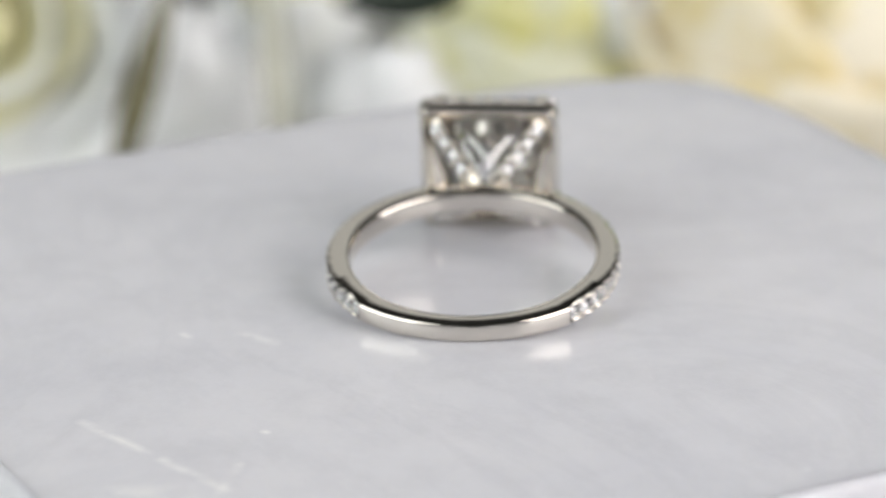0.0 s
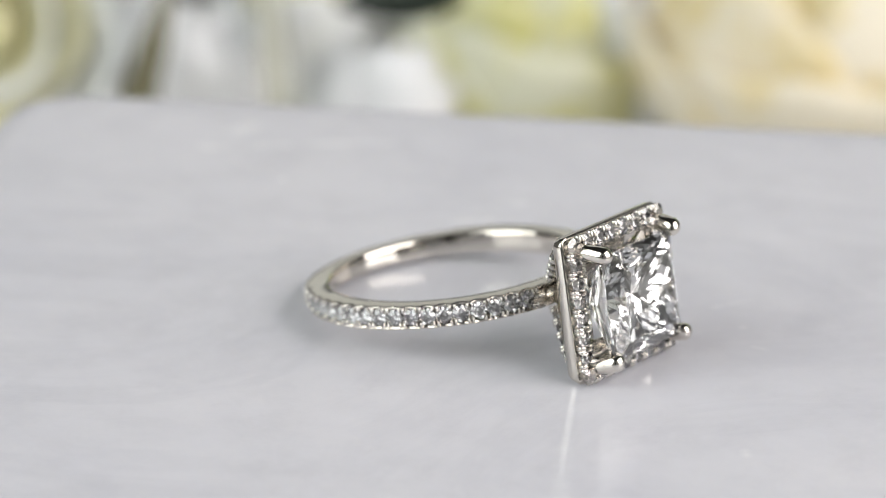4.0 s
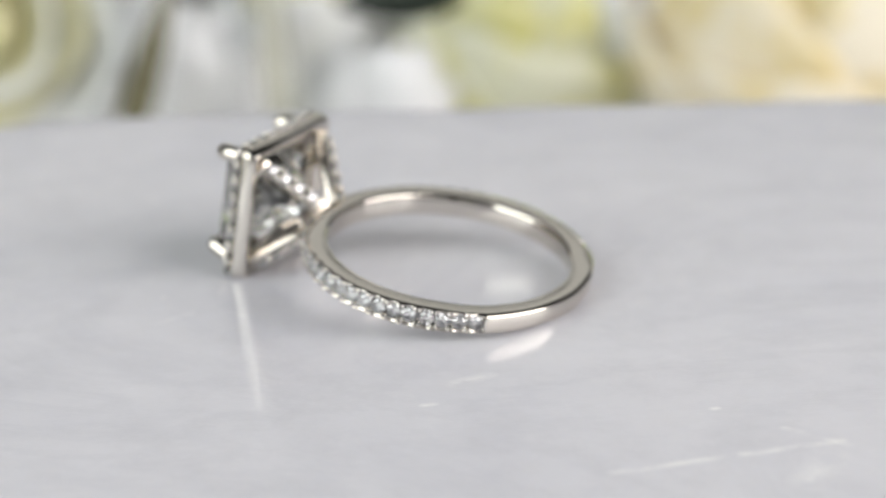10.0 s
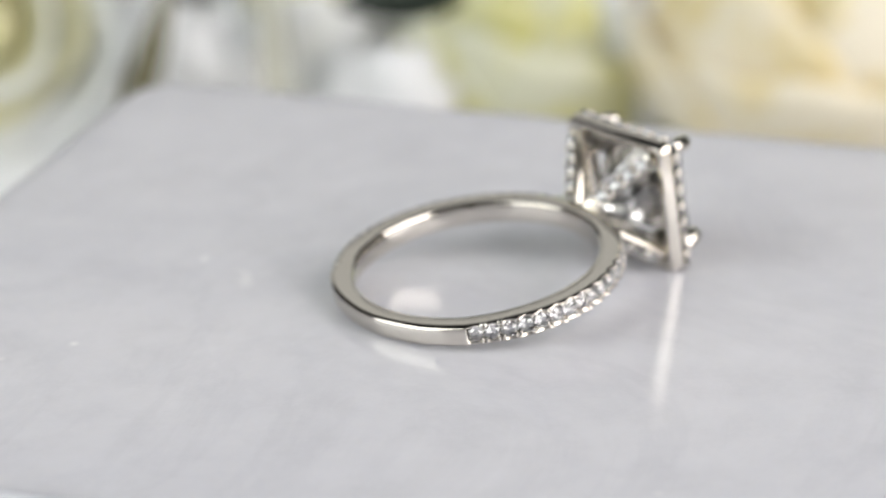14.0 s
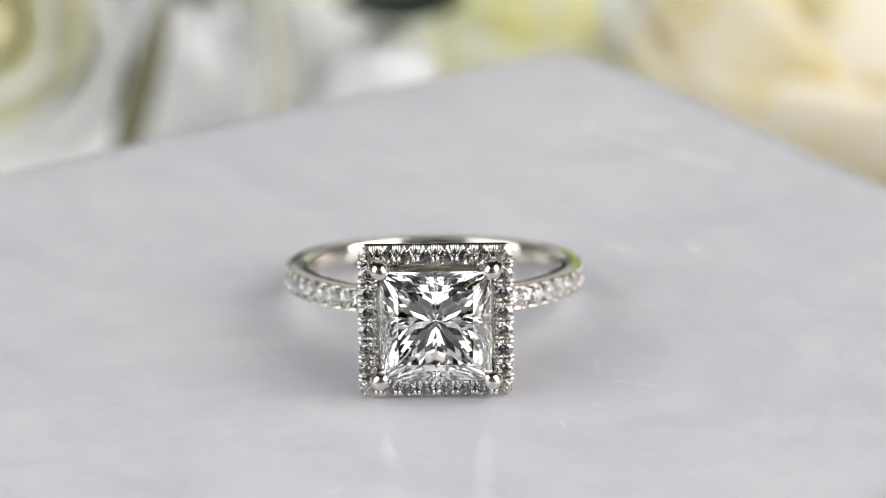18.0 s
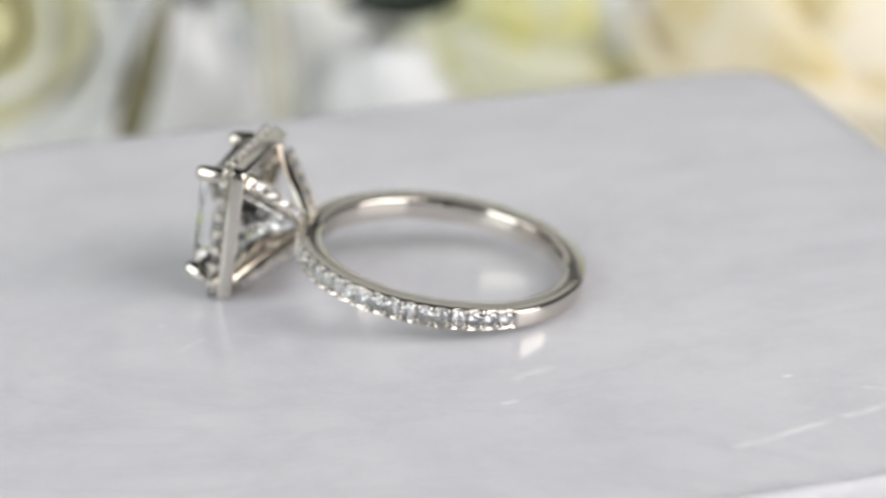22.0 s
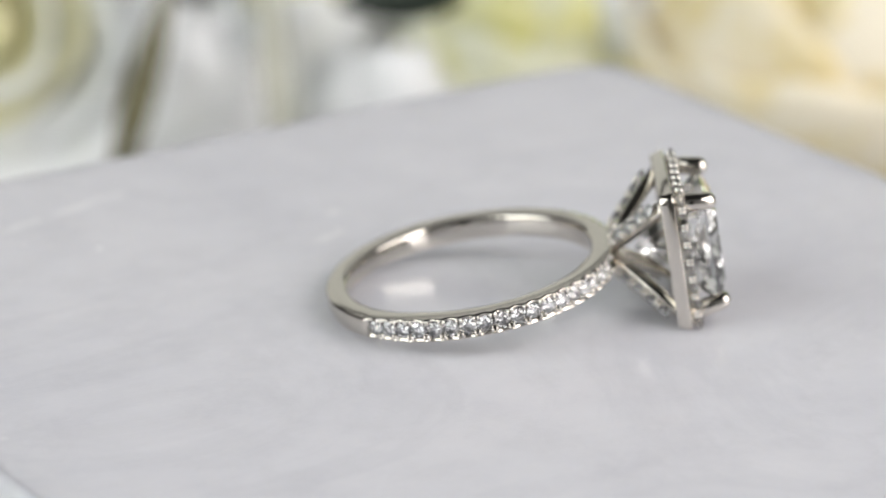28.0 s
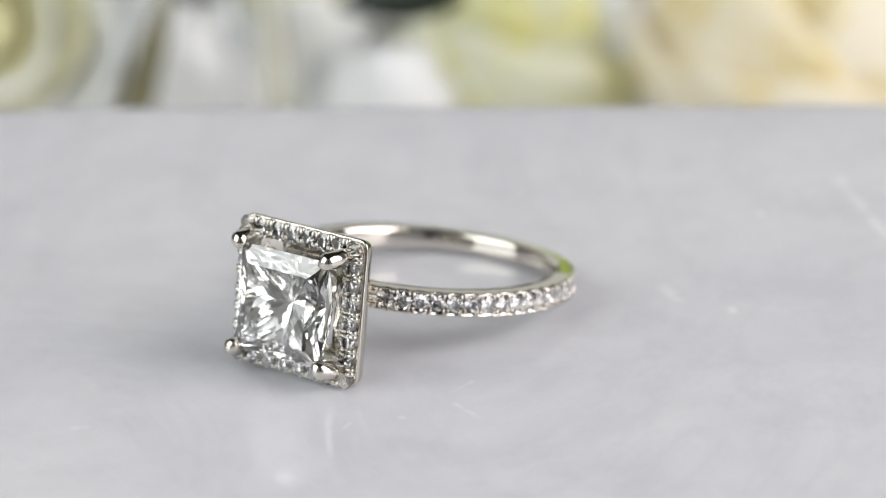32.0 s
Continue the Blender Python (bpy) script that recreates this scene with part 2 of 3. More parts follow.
# ---------------------------------------------------------------- room and table
def slab_box(name, lo, hi, mat, label, kind="structure"):
    bm = bmesh.new()
    bmesh.ops.create_cube(bm, size=1)
    for v in bm.verts:
        v.co = Vector([lo[i] + (v.co[i] + 0.5) * (hi[i] - lo[i]) for i in range(3)])
    me = to_mesh(name, bm, mat, False)
    return tagged(new(name, me), label, "", "", kind)


TABLE_Z = -46.0
FLOOR_Z = -790.0
slab_box("floor", (-1600, -1600, FLOOR_Z - 60), (1600, 1600, FLOOR_Z), WALL, "grey floor of a plain room")
# out of view; added dark so upward-facing gold mirrors black
slab_box("ceiling", (-1600, -1600, 1650), (1600, 1600, 1710), DARK, "unseen ceiling, dark grey for the gold's reflections")


def window_wall(wall_name, side, openings, mat, label):
    """A wall with windows: the solid panels round the openings (x0, x1, z0, z1), a frame in each one, and a pale wall outside.
    The openings stand in rows that share their sills and heads."""
    wall = tagged(new(wall_name), label, "", "", "structure")
    near, far = (1600, 1720) if side > 0 else (-1720, -1600)
    z = FLOOR_Z
    for z0, z1 in sorted({(o[2], o[3]) for o in openings}):
        slab_box("wall_panel", (-1600, near, z), (1600, far, z0), mat, "").parent = wall
        x = -1600
        for o in sorted(o for o in openings if o[2] == z0):
            slab_box("wall_panel", (x, near, z0), (o[0], far, z1), mat, "").parent = wall
            x = o[1]
        slab_box("wall_panel", (x, near, z0), (1600, far, z1), mat, "").parent = wall
        z = z1
    slab_box("wall_panel", (-1600, near, z), (1600, far, 1650), mat, "").parent = wall
    near, far = (1612, 1645) if side > 0 else (-1645, -1612)
    for x0, x1, z0, z1 in openings:
        window = tagged(new("window"), "wide white window frame", "", "", "structure")
        for a, b, c, d in ((x0, x0 + 40, z0, z1), (x1 - 40, x1, z0, z1), (x0 + 40, x1 - 40, z0, z0 + 40), (x0 + 40, x1 - 40, z1 - 40, z1)):
            slab_box("window_frame", (a, near, c), (b, far, d), PLASTIC, "").parent = window
    near, far = (1725, 1760) if side > 0 else (-1760, -1725)
    slab_box("outer_wall", (-1600, near, FLOOR_Z), (1600, far, 1650), PLASTIC, "pale wall outside the window")


# unseen; its dark panels shape what the band and halo mirror
window_wall("wall_north", 1, [(-1200, 1200, 60, 760), (-660, 660, 770, 1540)], DARK, "unseen wall with two wide windows, dark grey for the gold's reflections")
# unseen wall, opened only for the added fill light behind the camera
window_wall("wall_south", -1, [(-1200, 1200, 60, 1470)], WALL, "unseen pale painted wall with an opening for the added fill light")
slab_box("wall_east", (1600, -1600, FLOOR_Z), (1680, 1600, 1650), WALL, "plain pale painted wall")
slab_box("wall_west", (-1680, -1600, FLOOR_Z), (-1600, 1600, 1650), WALL, "plain pale painted wall")


def build_table():
    table = tagged(new("table"), "pale laminate table under the flowers and the turntable", "table")
    table.location = (0, 0.1, FLOOR_Z * MM)
    top = bmesh.new()
    bmesh.ops.create_cube(top, size=1)
    bmesh.ops.scale(top, vec=(1300, 800, 28), verts=top.verts)
    bevel(top, 3)
    bmesh.ops.translate(top, vec=(0, 0, TABLE_Z - FLOOR_Z - 14), verts=top.verts)
    part("tabletop", top, TABLE, table)
    leg = bmesh.new()
    bmesh.ops.create_cube(leg, size=1)
    bmesh.ops.scale(leg, vec=(50, 50, TABLE_Z - FLOOR_Z - 28), verts=leg.verts)
    bevel(leg, 3)
    bmesh.ops.translate(leg, vec=(0, 0, (TABLE_Z - FLOOR_Z - 28) / 2), verts=leg.verts)
    me = to_mesh("leg", leg, TABLE)
    for x in (-0.6, 0.6):
        for y in (-0.35, 0.35):
            place("leg", me, table, Matrix.Translation((x, y, 0)))


build_table()


# ---------------------------------------------------------------- the film camera, seen mirrored in the ring
def build_film_camera():
    """A black camera with a macro lens on a tripod; the eye looks out of the lens's front."""
    body = tagged(new("film_camera"), "black camera with a macro lens on a tripod before the table", "camera")
    back = (Vector(EYE) - Vector(AIM)).normalized()
    base = Vector(EYE) + back * 0.145
    body.matrix_basis = look(base, AIM)
    barrel = bmesh.new()
    rings = [(24, -143), (30, -142.5), (36, -140), (38, -136), (38, -95), (40, -93), (40, -60), (37, -58), (37, 0)]
    rows = [[barrel.verts.new((r * math.cos(2 * math.pi * k / 48), r * math.sin(2 * math.pi * k / 48), z)) for k in range(48)] for r, z in rings]
    for u, v in zip(rows, rows[1:]):
        for k in range(48):
            barrel.faces.new((u[k], u[(k + 1) % 48], v[(k + 1) % 48], v[k]))
    barrel.faces.new([barrel.verts.new((24 * math.cos(2 * math.pi * k / 48), 24 * math.sin(2 * math.pi * k / 48), -132)) for k in range(48)])
    part("lens_barrel", barrel, BLACK, body)
    for name, size, at in (("camera_body", (142, 104, 62), (0, -4, 34)), ("viewfinder_hump", (62, 30, 56), (0, 60, 34)), ("side_grip", (26, 96, 30), (-62, -6, 2))):
        bm = bmesh.new()
        bmesh.ops.create_cube(bm, size=1)
        bmesh.ops.scale(bm, vec=size, verts=bm.verts)
        bevel(bm, 9, 3)
        bmesh.ops.translate(bm, vec=at, verts=bm.verts)
        part(name, bm, BLACK, body)
    # the tripod's head and legs, upright in the room
    turn = body.matrix_basis.inverted()
    foot_z = FLOOR_Z * MM
    top = base + Vector((0, -0.03, -0.075))
    head = bmesh.new()
    bmesh.ops.create_cone(head, cap_ends=True, segments=32, radius1=34, radius2=24, depth=50)
    bevel(head, 3)
    place("tripod_head", to_mesh("tripod_head", head, BLACK), body, turn @ Matrix.Translation(top))
    for a in (90, 210, 330):
        low = Vector((top.x + 0.26 * math.cos(radians(a + 180)), top.y - 0.12 + 0.26 * math.sin(radians(a + 180)), foot_z))
        p, q = Vector((0, 0, 0)), (low - top) / MM
        place("tripod_leg", to_mesh("tripod_leg", bar(p, q, 24, 24, (0.3, 0.9, 0)), BLACK), body, turn @ Matrix.Translation(top))


# ---------------------------------------------------------------- marble coaster on its turntable
SIDES = ((33.4, 41.9), (122.8, 38.8), (212.4, 40.4), (300.2, 43.2))
CORNERS = ((78.0, 30.0), (167.5, 17.0), (256.3, 17.0), (346.8, 6.5))
COASTER_TILT = pose(0, 0, 0, 0, 1.16, 0)
COASTER_THICK = 10.0


def coaster_radius(deg):
    """The outline of the rounded square coaster, uneven like cut stone."""
    near = min(CORNERS, key=lambda c: abs((deg - c[0] + 180) % 360 - 180))
    p = near[1]
    s = sum(max(0.0, math.cos(radians(deg - a)) / d) ** p for a, d in SIDES)
    return s ** (-1 / p)


def build_coaster():
    coaster = tagged(new("marble_coaster"), "polished grey-white marble coaster slab with rounded corners, slowly turning", "coaster")
    steps = 360
    wav = [noise.noise((math.cos(radians(i)) * 6, math.sin(radians(i)) * 6, 2.0)) * 0.25 for i in range(steps)]

    def ring(bm, inset, z):
        vs = []
        for i in range(steps):
            r = coaster_radius(i * 360 / steps) - inset + wav[i]
            a = radians(i * 360 / steps)
            vs.append(bm.verts.new((r * math.cos(a), r * math.sin(a), z)))
        return vs

    def bridge(bm, a, b):
        for i in range(steps):
            j = (i + 1) % steps
            bm.faces.new((a[i], a[j], b[j], b[i]))

    top = bmesh.new()
    rows = [ring(top, k, 0.0) for k in (0.8, 12.0, 24.0)]
    for a, b in zip(rows, rows[1:]):
        bridge(top, a, b)
    top.faces.new(rows[-1])
    part("polished_top", top, MARBLE, coaster)
    rim = bmesh.new()
    rows = [ring(rim, i, z) for i, z in ((0.8, 0.0), (0.55, -0.04), (0.32, -0.14), (0.14, -0.32), (0.03, -0.6), (0.0, -0.9), (0.0, -8.6), (1.2, -COASTER_THICK))]
    for a, b in zip(rows, rows[1:]):
        bridge(rim, a, b)
    rim.faces.new(rows[-1])
    part("honed_rim", rim, MARBLE_EDGE, coaster, "rough honed white marble rim")
    return coaster


def build_turntable():
    table = tagged(new("turntable"), "low round white plastic turntable under the coaster", "turntable")
    table.location = (0, 0, TABLE_Z * MM)
    h = -COASTER_THICK - TABLE_Z
    for name, r, z0, z1, label in (("base", 33, 0, h - 9, ""), ("platter", 36, h - 8.5, h, "")):
        bm = bmesh.new()
        bmesh.ops.create_cone(bm, cap_ends=True, segments=72, radius1=r, radius2=r, depth=z1 - z0)
        bevel(bm, 1.2)
        bmesh.ops.translate(bm, vec=(0, 0, (z0 + z1) / 2), verts=bm.verts)
        last = part(name, bm, PLASTIC, table, label)
    return table, last


COASTER = build_coaster()
TURNTABLE, PLATTER = build_turntable()

# ---------------------------------------------------------------- the ring
R_OUT, R_BACK, R_IN, HALF, HALF_WIDE = 10.20, 9.90, 8.5, 0.72, 0.83          # band, mm
BAND_DOME = 0.055                            # rise of the band's rounded edges
R_SEAT = 9.35                                # bottom of the stone channel
PAVE_END, PAVE_START, PAVE_STEP = 135.2, 15.0, 6.62
HALO_X, HALO_HALF, HALO_DEEP, HALO_HOLE = 14.9, 4.99, 1.48, 3.80
PRONG_X, PRONG_OFF = 16.95, 3.66


def band_mesh():
    """A closed band; its outside drops to a channel where the small stones sit."""
    bm = bmesh.new()
    rows = []
    angles = []
    a = 0.0
    while a < 360:
        angles.append(a)
        off = abs((a + 180) % 360 - 180)
        a += PAVE_STEP / 8 if PAVE_START < off < PAVE_END else 2.0
    for e in (PAVE_END, 360 - PAVE_END):
        angles += [e - 0.25, e + 0.25]
    angles = sorted(set(angles))
    for a in angles:
        off = abs((a + 180) % 360 - 180)
        h = HALF if off > PAVE_END + 1 else HALF + (HALF_WIDE - HALF) * min(1.0, (PAVE_END + 1 - off) / 22)
        if off < PAVE_END:
            scallop = math.cos(2 * math.pi * (off - PAVE_END + 3.3) / PAVE_STEP)
            r, r_top = R_OUT - 0.13 - 0.07 * scallop, R_OUT - 0.20
            outer = [(r - 0.03, h - 0.09), (r, h - 0.16), (R_SEAT, h - 0.26)]
        else:
            r = R_OUT + (R_BACK - R_OUT) * min(1.0, (off - PAVE_END) / 30)
            r_top = r - 0.17
            outer = [(r - 0.06, h - 0.09), (r - 0.01, h - 0.20), (r + 0.02, h * 0.3)]
        r_low = R_IN + 0.09
        dome = [(r_low + (r_top - r_low) * u / 6, h - BAND_DOME * (u / 3 - 1) ** 2) for u in range(7)]
        half = [(R_IN, h * 0.4), (R_IN + 0.02, h - 0.15)] + dome + outer
        prof = [(R_IN - 0.02, 0.0)] + half + [(q, -z) for q, z in reversed(half)]
        c, s = math.cos(radians(a)), math.sin(radians(a))
        rows.append([bm.verts.new((q * c, q * s, z)) for q, z in prof])
    n = len(rows[0])
    for i in range(len(rows)):
        u, v = rows[i], rows[(i + 1) % len(rows)]
        for k in range(n):
            bm.faces.new((u[k], u[(k + 1) % n], v[(k + 1) % n], v[k]))
    return bm


def princess_stone():
    """Square brilliant; girdle in the plane z = 0, table up. The pavilion's chevrons run from points
    down the middle of each side to the corners, the crown's kites from the corners to the table."""
    half, deep, table, crown = 3.57, 5.118, 2.42, 0.72
    down_mid = ((0.865, 0.285), (0.724, 0.444), (0.618, 0.551), (0.34, 0.792), (0.165, 0.906), (0.097, 0.948))
    mids = [Vector((half * x, 0, -deep * z)) for x, z in down_mid] + [Vector((0, 0, -deep))]
    planes = [(Vector((0, 0, 1)), crown)]
    rng = random.Random(12)
    for k in range(4):
        turn = Matrix.Rotation(radians(90 * k), 3, "Z")

        def through_points(p, q, r, up=-1):
            n = (q - p).cross(r - p).normalized()
            n = -n if n.z * up < 0 else n
            n = (n + Vector([rng.uniform(-0.004, 0.004) for _ in range(3)])).normalized()
            planes.append((turn @ n, n.dot(p)))
            return n

        def shave(n1, n2, p):
            n = (n1 + n2).normalized()
            planes.append((turn @ n, n.dot(p) - 0.03))

        planes.append((turn @ Vector((1, 0, 0)), half))
        planes.append((turn @ Vector((1, 1, 0)).normalized(), half * 1.402))
        crest = Vector((table + 0.456 * (half - table), 0, 0.06 + (crown - 0.06) * 0.544 + 0.084))
        low, high = Vector((half, half, 0.06)), Vector((table, table, crown))
        flip = Vector((1, -1, 1))
        through_points(low, low * flip, crest, 1)
        through_points(high, high * flip, crest, 1)
        through_points(low, crest, high, 1)
        through_points(low * flip, crest, high * flip, 1)
        corner, other = Vector((half, half, 0)), Vector((half, -half, 0))
        one = two = through_points(corner, other, mids[0])
        for p, q in zip(mids, mids[1:]):
            a, b = through_points(corner, p, q), through_points(other, p, q)
            shave(one, a, p)
            shave(two, b, p)
            shave(a, b, p)
            one, two = a, b
    return cut_stone(planes, 14.0)


def round_stone(radius):
    """Small round brilliant, girdle at z = 0."""
    planes = [((0, 0, 1), radius * 0.36)]
    for k in range(8):
        a = radians(45 * k)
        planes.append(((math.cos(a), math.sin(a), 0), radius))
        n = Vector((math.cos(a) * 0.58, math.sin(a) * 0.58, 0.81)).normalized()
        planes.append((n, n.dot(Vector((math.cos(a) * radius, math.sin(a) * radius, radius * 0.04)))))
        b = radians(45 * k + 22.5)
        n = Vector((math.cos(b) * 0.645, math.sin(b) * 0.645, -0.764)).normalized()
        planes.append((n, n.dot(Vector((math.cos(b) * radius, math.sin(b) * radius, -radius * 0.04)))))
        n = Vector((math.cos(b) * 0.42, math.sin(b) * 0.42, 0.91)).normalized()
        planes.append((n, n.dot(Vector((math.cos(b) * radius * 0.62, math.sin(b) * radius * 0.62, radius * 0.33)))))
    return cut_stone(planes, radius * 3)


def capsule(radius, length, tip=1.0, segments=10):
    """A round-tipped post standing on z = 0."""
    bm = bmesh.new()
    prof = [(radius, 0.0), (radius, length - radius * tip)]
    for k in range(1, 5):
        a = radians(90 * k / 4)
        prof.append((radius * math.cos(a), length - radius * tip + radius * tip * math.sin(a)))
    rings = []
    for r, z in prof[:-1]:
        rings.append([bm.verts.new((r * math.cos(2 * math.pi * i / segments), r * math.sin(2 * math.pi * i / segments), z)) for i in range(segments)])
    for u, v in zip(rings, rings[1:]):
        for i in range(segments):
            bm.faces.new((u[i], u[(i + 1) % segments], v[(i + 1) % segments], v[i]))
    top = bm.verts.new((0, 0, length))
    for i in range(segments):
        bm.faces.new((rings[-1][i], rings[-1][(i + 1) % segments], top))
    bm.faces.new(rings[0][::-1])
    return bm


def claw():
    """A bright-cut claw: a teardrop that narrows towards its stone (-y), on a wedge-shaped foot."""
    bm = bmesh.new()
    bmesh.ops.create_uvsphere(bm, u_segments=10, v_segments=8, radius=1)
    for v in bm.verts:
        x, y, z = v.co
        x *= 0.115 * (1.0 + 0.55 * y)
        y *= 0.25
        z = 0.20 * z + 0.06 * v.co.y * -1 if z > 0 else 0.46 * z
        v.co = (x, y, z)
    return bm


def halo_mesh():
    """The square frame round the centre stone, open in the middle, with soft outer corners."""
    bm = bmesh.new()

    def loop(half, round_r, x):
        vs = []
        for k in range(4):
            cx, cy = [(1, 1), (-1, 1), (-1, -1), (1, -1)][k]
            for j in range(5):
                a = radians(90 * k + 90 * j / 4)
                vs.append(bm.verts.new((x, cx * (half - round_r) + round_r * math.cos(a), cy * (half - round_r) + round_r * math.sin(a))))
        return vs

    front, back = HALO_X - 0.52, HALO_X - HALO_DEEP
    loops = [loop(HALO_HALF - 0.18, 0.45, front), loop(HALO_HALF - 0.04, 0.55, front - 0.04), loop(HALO_HALF, 0.6, front - 0.12), loop(HALO_HALF - 0.19, 0.6, back + 0.09),
             loop(HALO_HALF - 0.22, 0.58, back + 0.03), loop(HALO_HALF - 0.27, 0.55, back), loop(HALO_HALF - 0.62, 0.4, back), loop(HALO_HALF - 0.70, 0.4, back + 0.06), loop(2.55, 0.2, back + 0.62),
             loop(2.60, 0.2, back + 0.72), loop(HALO_HOLE, 0.3, front)]
    n = len(loops[0])
    for i in range(len(loops)):
        u, v = loops[i], loops[(i + 1) % len(loops)]
        for k in range(n):
            bm.faces.new((u[k], u[(k + 1) % n], v[(k + 1) % n], v[k]))
    return bm


def bar(p, q, w, h, up):
    """A bevelled bar from p to q."""
    p, q = Vector(p), Vector(q)
    z = (q - p).normalized()
    y = z.cross(Vector(up)).normalized()
    x = y.cross(z)
    bm = bmesh.new()
    bmesh.ops.create_cube(bm, size=1)
    bmesh.ops.scale(bm, vec=(w, h, (q - p).length), verts=bm.verts)
    bevel(bm, 0.12, 2)
    m = Matrix((x, y, z)).transposed().to_4x4()
    m.translation = (p + q) / 2
    bmesh.ops.transform(bm, matrix=m, verts=bm.verts)
    return bm


def build_ring():
    ring = tagged(new("engagement_ring"), "white gold halo ring with a square clear stone, on marble", "ring")
    part("band", band_mesh(), GOLD, ring, "polished white gold band")
    part("halo_frame", halo_mesh(), GOLD, ring)
    stone = place("centre_stone", to_mesh("centre_stone", princess_stone(), DIAMOND, False), ring,
                  frame_at((16.4, 0, 0), (1, 0, 0), (0, 1, 0)), "large square brilliant cut clear diamond")
    pinched = capsule(0.62, 3.60, 0.85, 24)
    for v in pinched.verts:
        if v.co.z > 2.6:
            # the tip is filed down and bent over the stone, towards +x
            k = (v.co.z - 2.6) / 1.0
            v.co.x += 0.16 * k
            v.co.y *= 1 - 0.22 * k * (0.5 + 0.5 * max(-1.0, min(1.0, v.co.x / 0.62)))
    prong = to_mesh("prong", pinched, GOLD)
    for y in (-1, 1):
        for z in (-1, 1):
            foot = Vector((13.7, y * (PRONG_OFF + 0.42), z * (PRONG_OFF + 0.42)))
            tip = Vector((PRONG_X, y * (PRONG_OFF - 0.05), z * (PRONG_OFF - 0.05) + 0.08))
            place("prong", prong, ring, frame_at(foot, tip - foot, (0, -y, -z)))
    small = to_mesh("pave_stone", round_stone(0.53), PAVE, False)
    post = to_mesh("claw", claw(), GOLD_BEAD)

    rng = random.Random(5)

    def setting(parent, centre, out, along, across, reach, scale=1.0, edge=0.37, claw_size=1.0):
        """One small stone, and the four claws that hold its leading side."""
        out, along, across = Vector(out).normalized(), Vector(along).normalized(), Vector(across).normalized()
        m = frame_at(Vector(centre) + out * 0.56, out, along)
        tip = 2.2 * (rng.random() - 0.5)
        place("pave_stone", small, parent, m @ pose(0, 0, 0, tip, 2.2 * (rng.random() - 0.5), 45 * rng.random()) @ Matrix.Diagonal((scale, scale, scale, 1)))
        for side in (-1, 1):
            for split in (-0.145, 0.145):
                outward = across * side
                z = (out - outward * 0.12 + along * split * 0.5).normalized()
                x = outward.cross(z)
                place("claw", post, parent, frame_at(Vector(centre) + along * (reach + split) + outward * (edge + (0.04 if side < 0 else 0.07)) + out * 0.62, z, x) @ Matrix.Diagonal((claw_size, claw_size, 1, 1)))

    # stones along both shoulders of the band
    for sgn in (-1, 1):
        k = 0
        while PAVE_END - 3.3 - k * PAVE_STEP > PAVE_START:
            a = radians(sgn * (PAVE_END - 3.3 - k * PAVE_STEP))
            out = Vector((math.cos(a), math.sin(a), 0))
            setting(ring, out * (R_SEAT - 0.02), out, (out.y * sgn, -out.x * sgn, 0), (0, 0, 1), PAVE_STEP / 2 * radians(1) * R_OUT, 1.05, 0.47)
            k += 1
    # stones round the halo
    mid, pitch = HALO_HALF - 0.63, 2 * (HALO_HALF - 0.63) / 7
    for k in range(4):
        a = radians(90 * k)
        ex, ey = Vector((0, math.cos(a), math.sin(a))), Vector((0, -math.sin(a), math.cos(a)))
        for i in range(7):
            setting(ring, Vector((HALO_X - 0.56, 0, 0)) + ex * mid + ey * (-mid + i * pitch), (1, 0, 0), ey, ex, pitch / 2, 1.12, 0.305, 1.25)
    # four struts from the halo's corners to the band, each with its own small stones
    for y in (-1, 1):
        for z in (-1, 1):
            p, q = Vector((13.65, y * 3.75, z * 3.75)), Vector((9.9, y * 0.42, z * 0.42))
            diag = Vector((0, y, z)).normalized()
            strut = part("strut", bar(p, q, 0.75, 0.95, diag), GOLD, ring)
            run = (q - p).normalized()
            out = (diag - run * diag.dot(run)).normalized()
            side = run.cross(out)
            for i in range(4):
                c = p + run * (0.80 + i * 1.18) + out * 0.18
                setting(strut, c, out, run, side, 0.56, 0.9, 0.27)
    return ring


RING = build_ring()
build_film_camera()
RING_POSE = pose(1.13 * MM, -1.289 * MM, 2.335 * MM, -0.27) @ pose(0, 0, 0, 0, -8.86, 0)


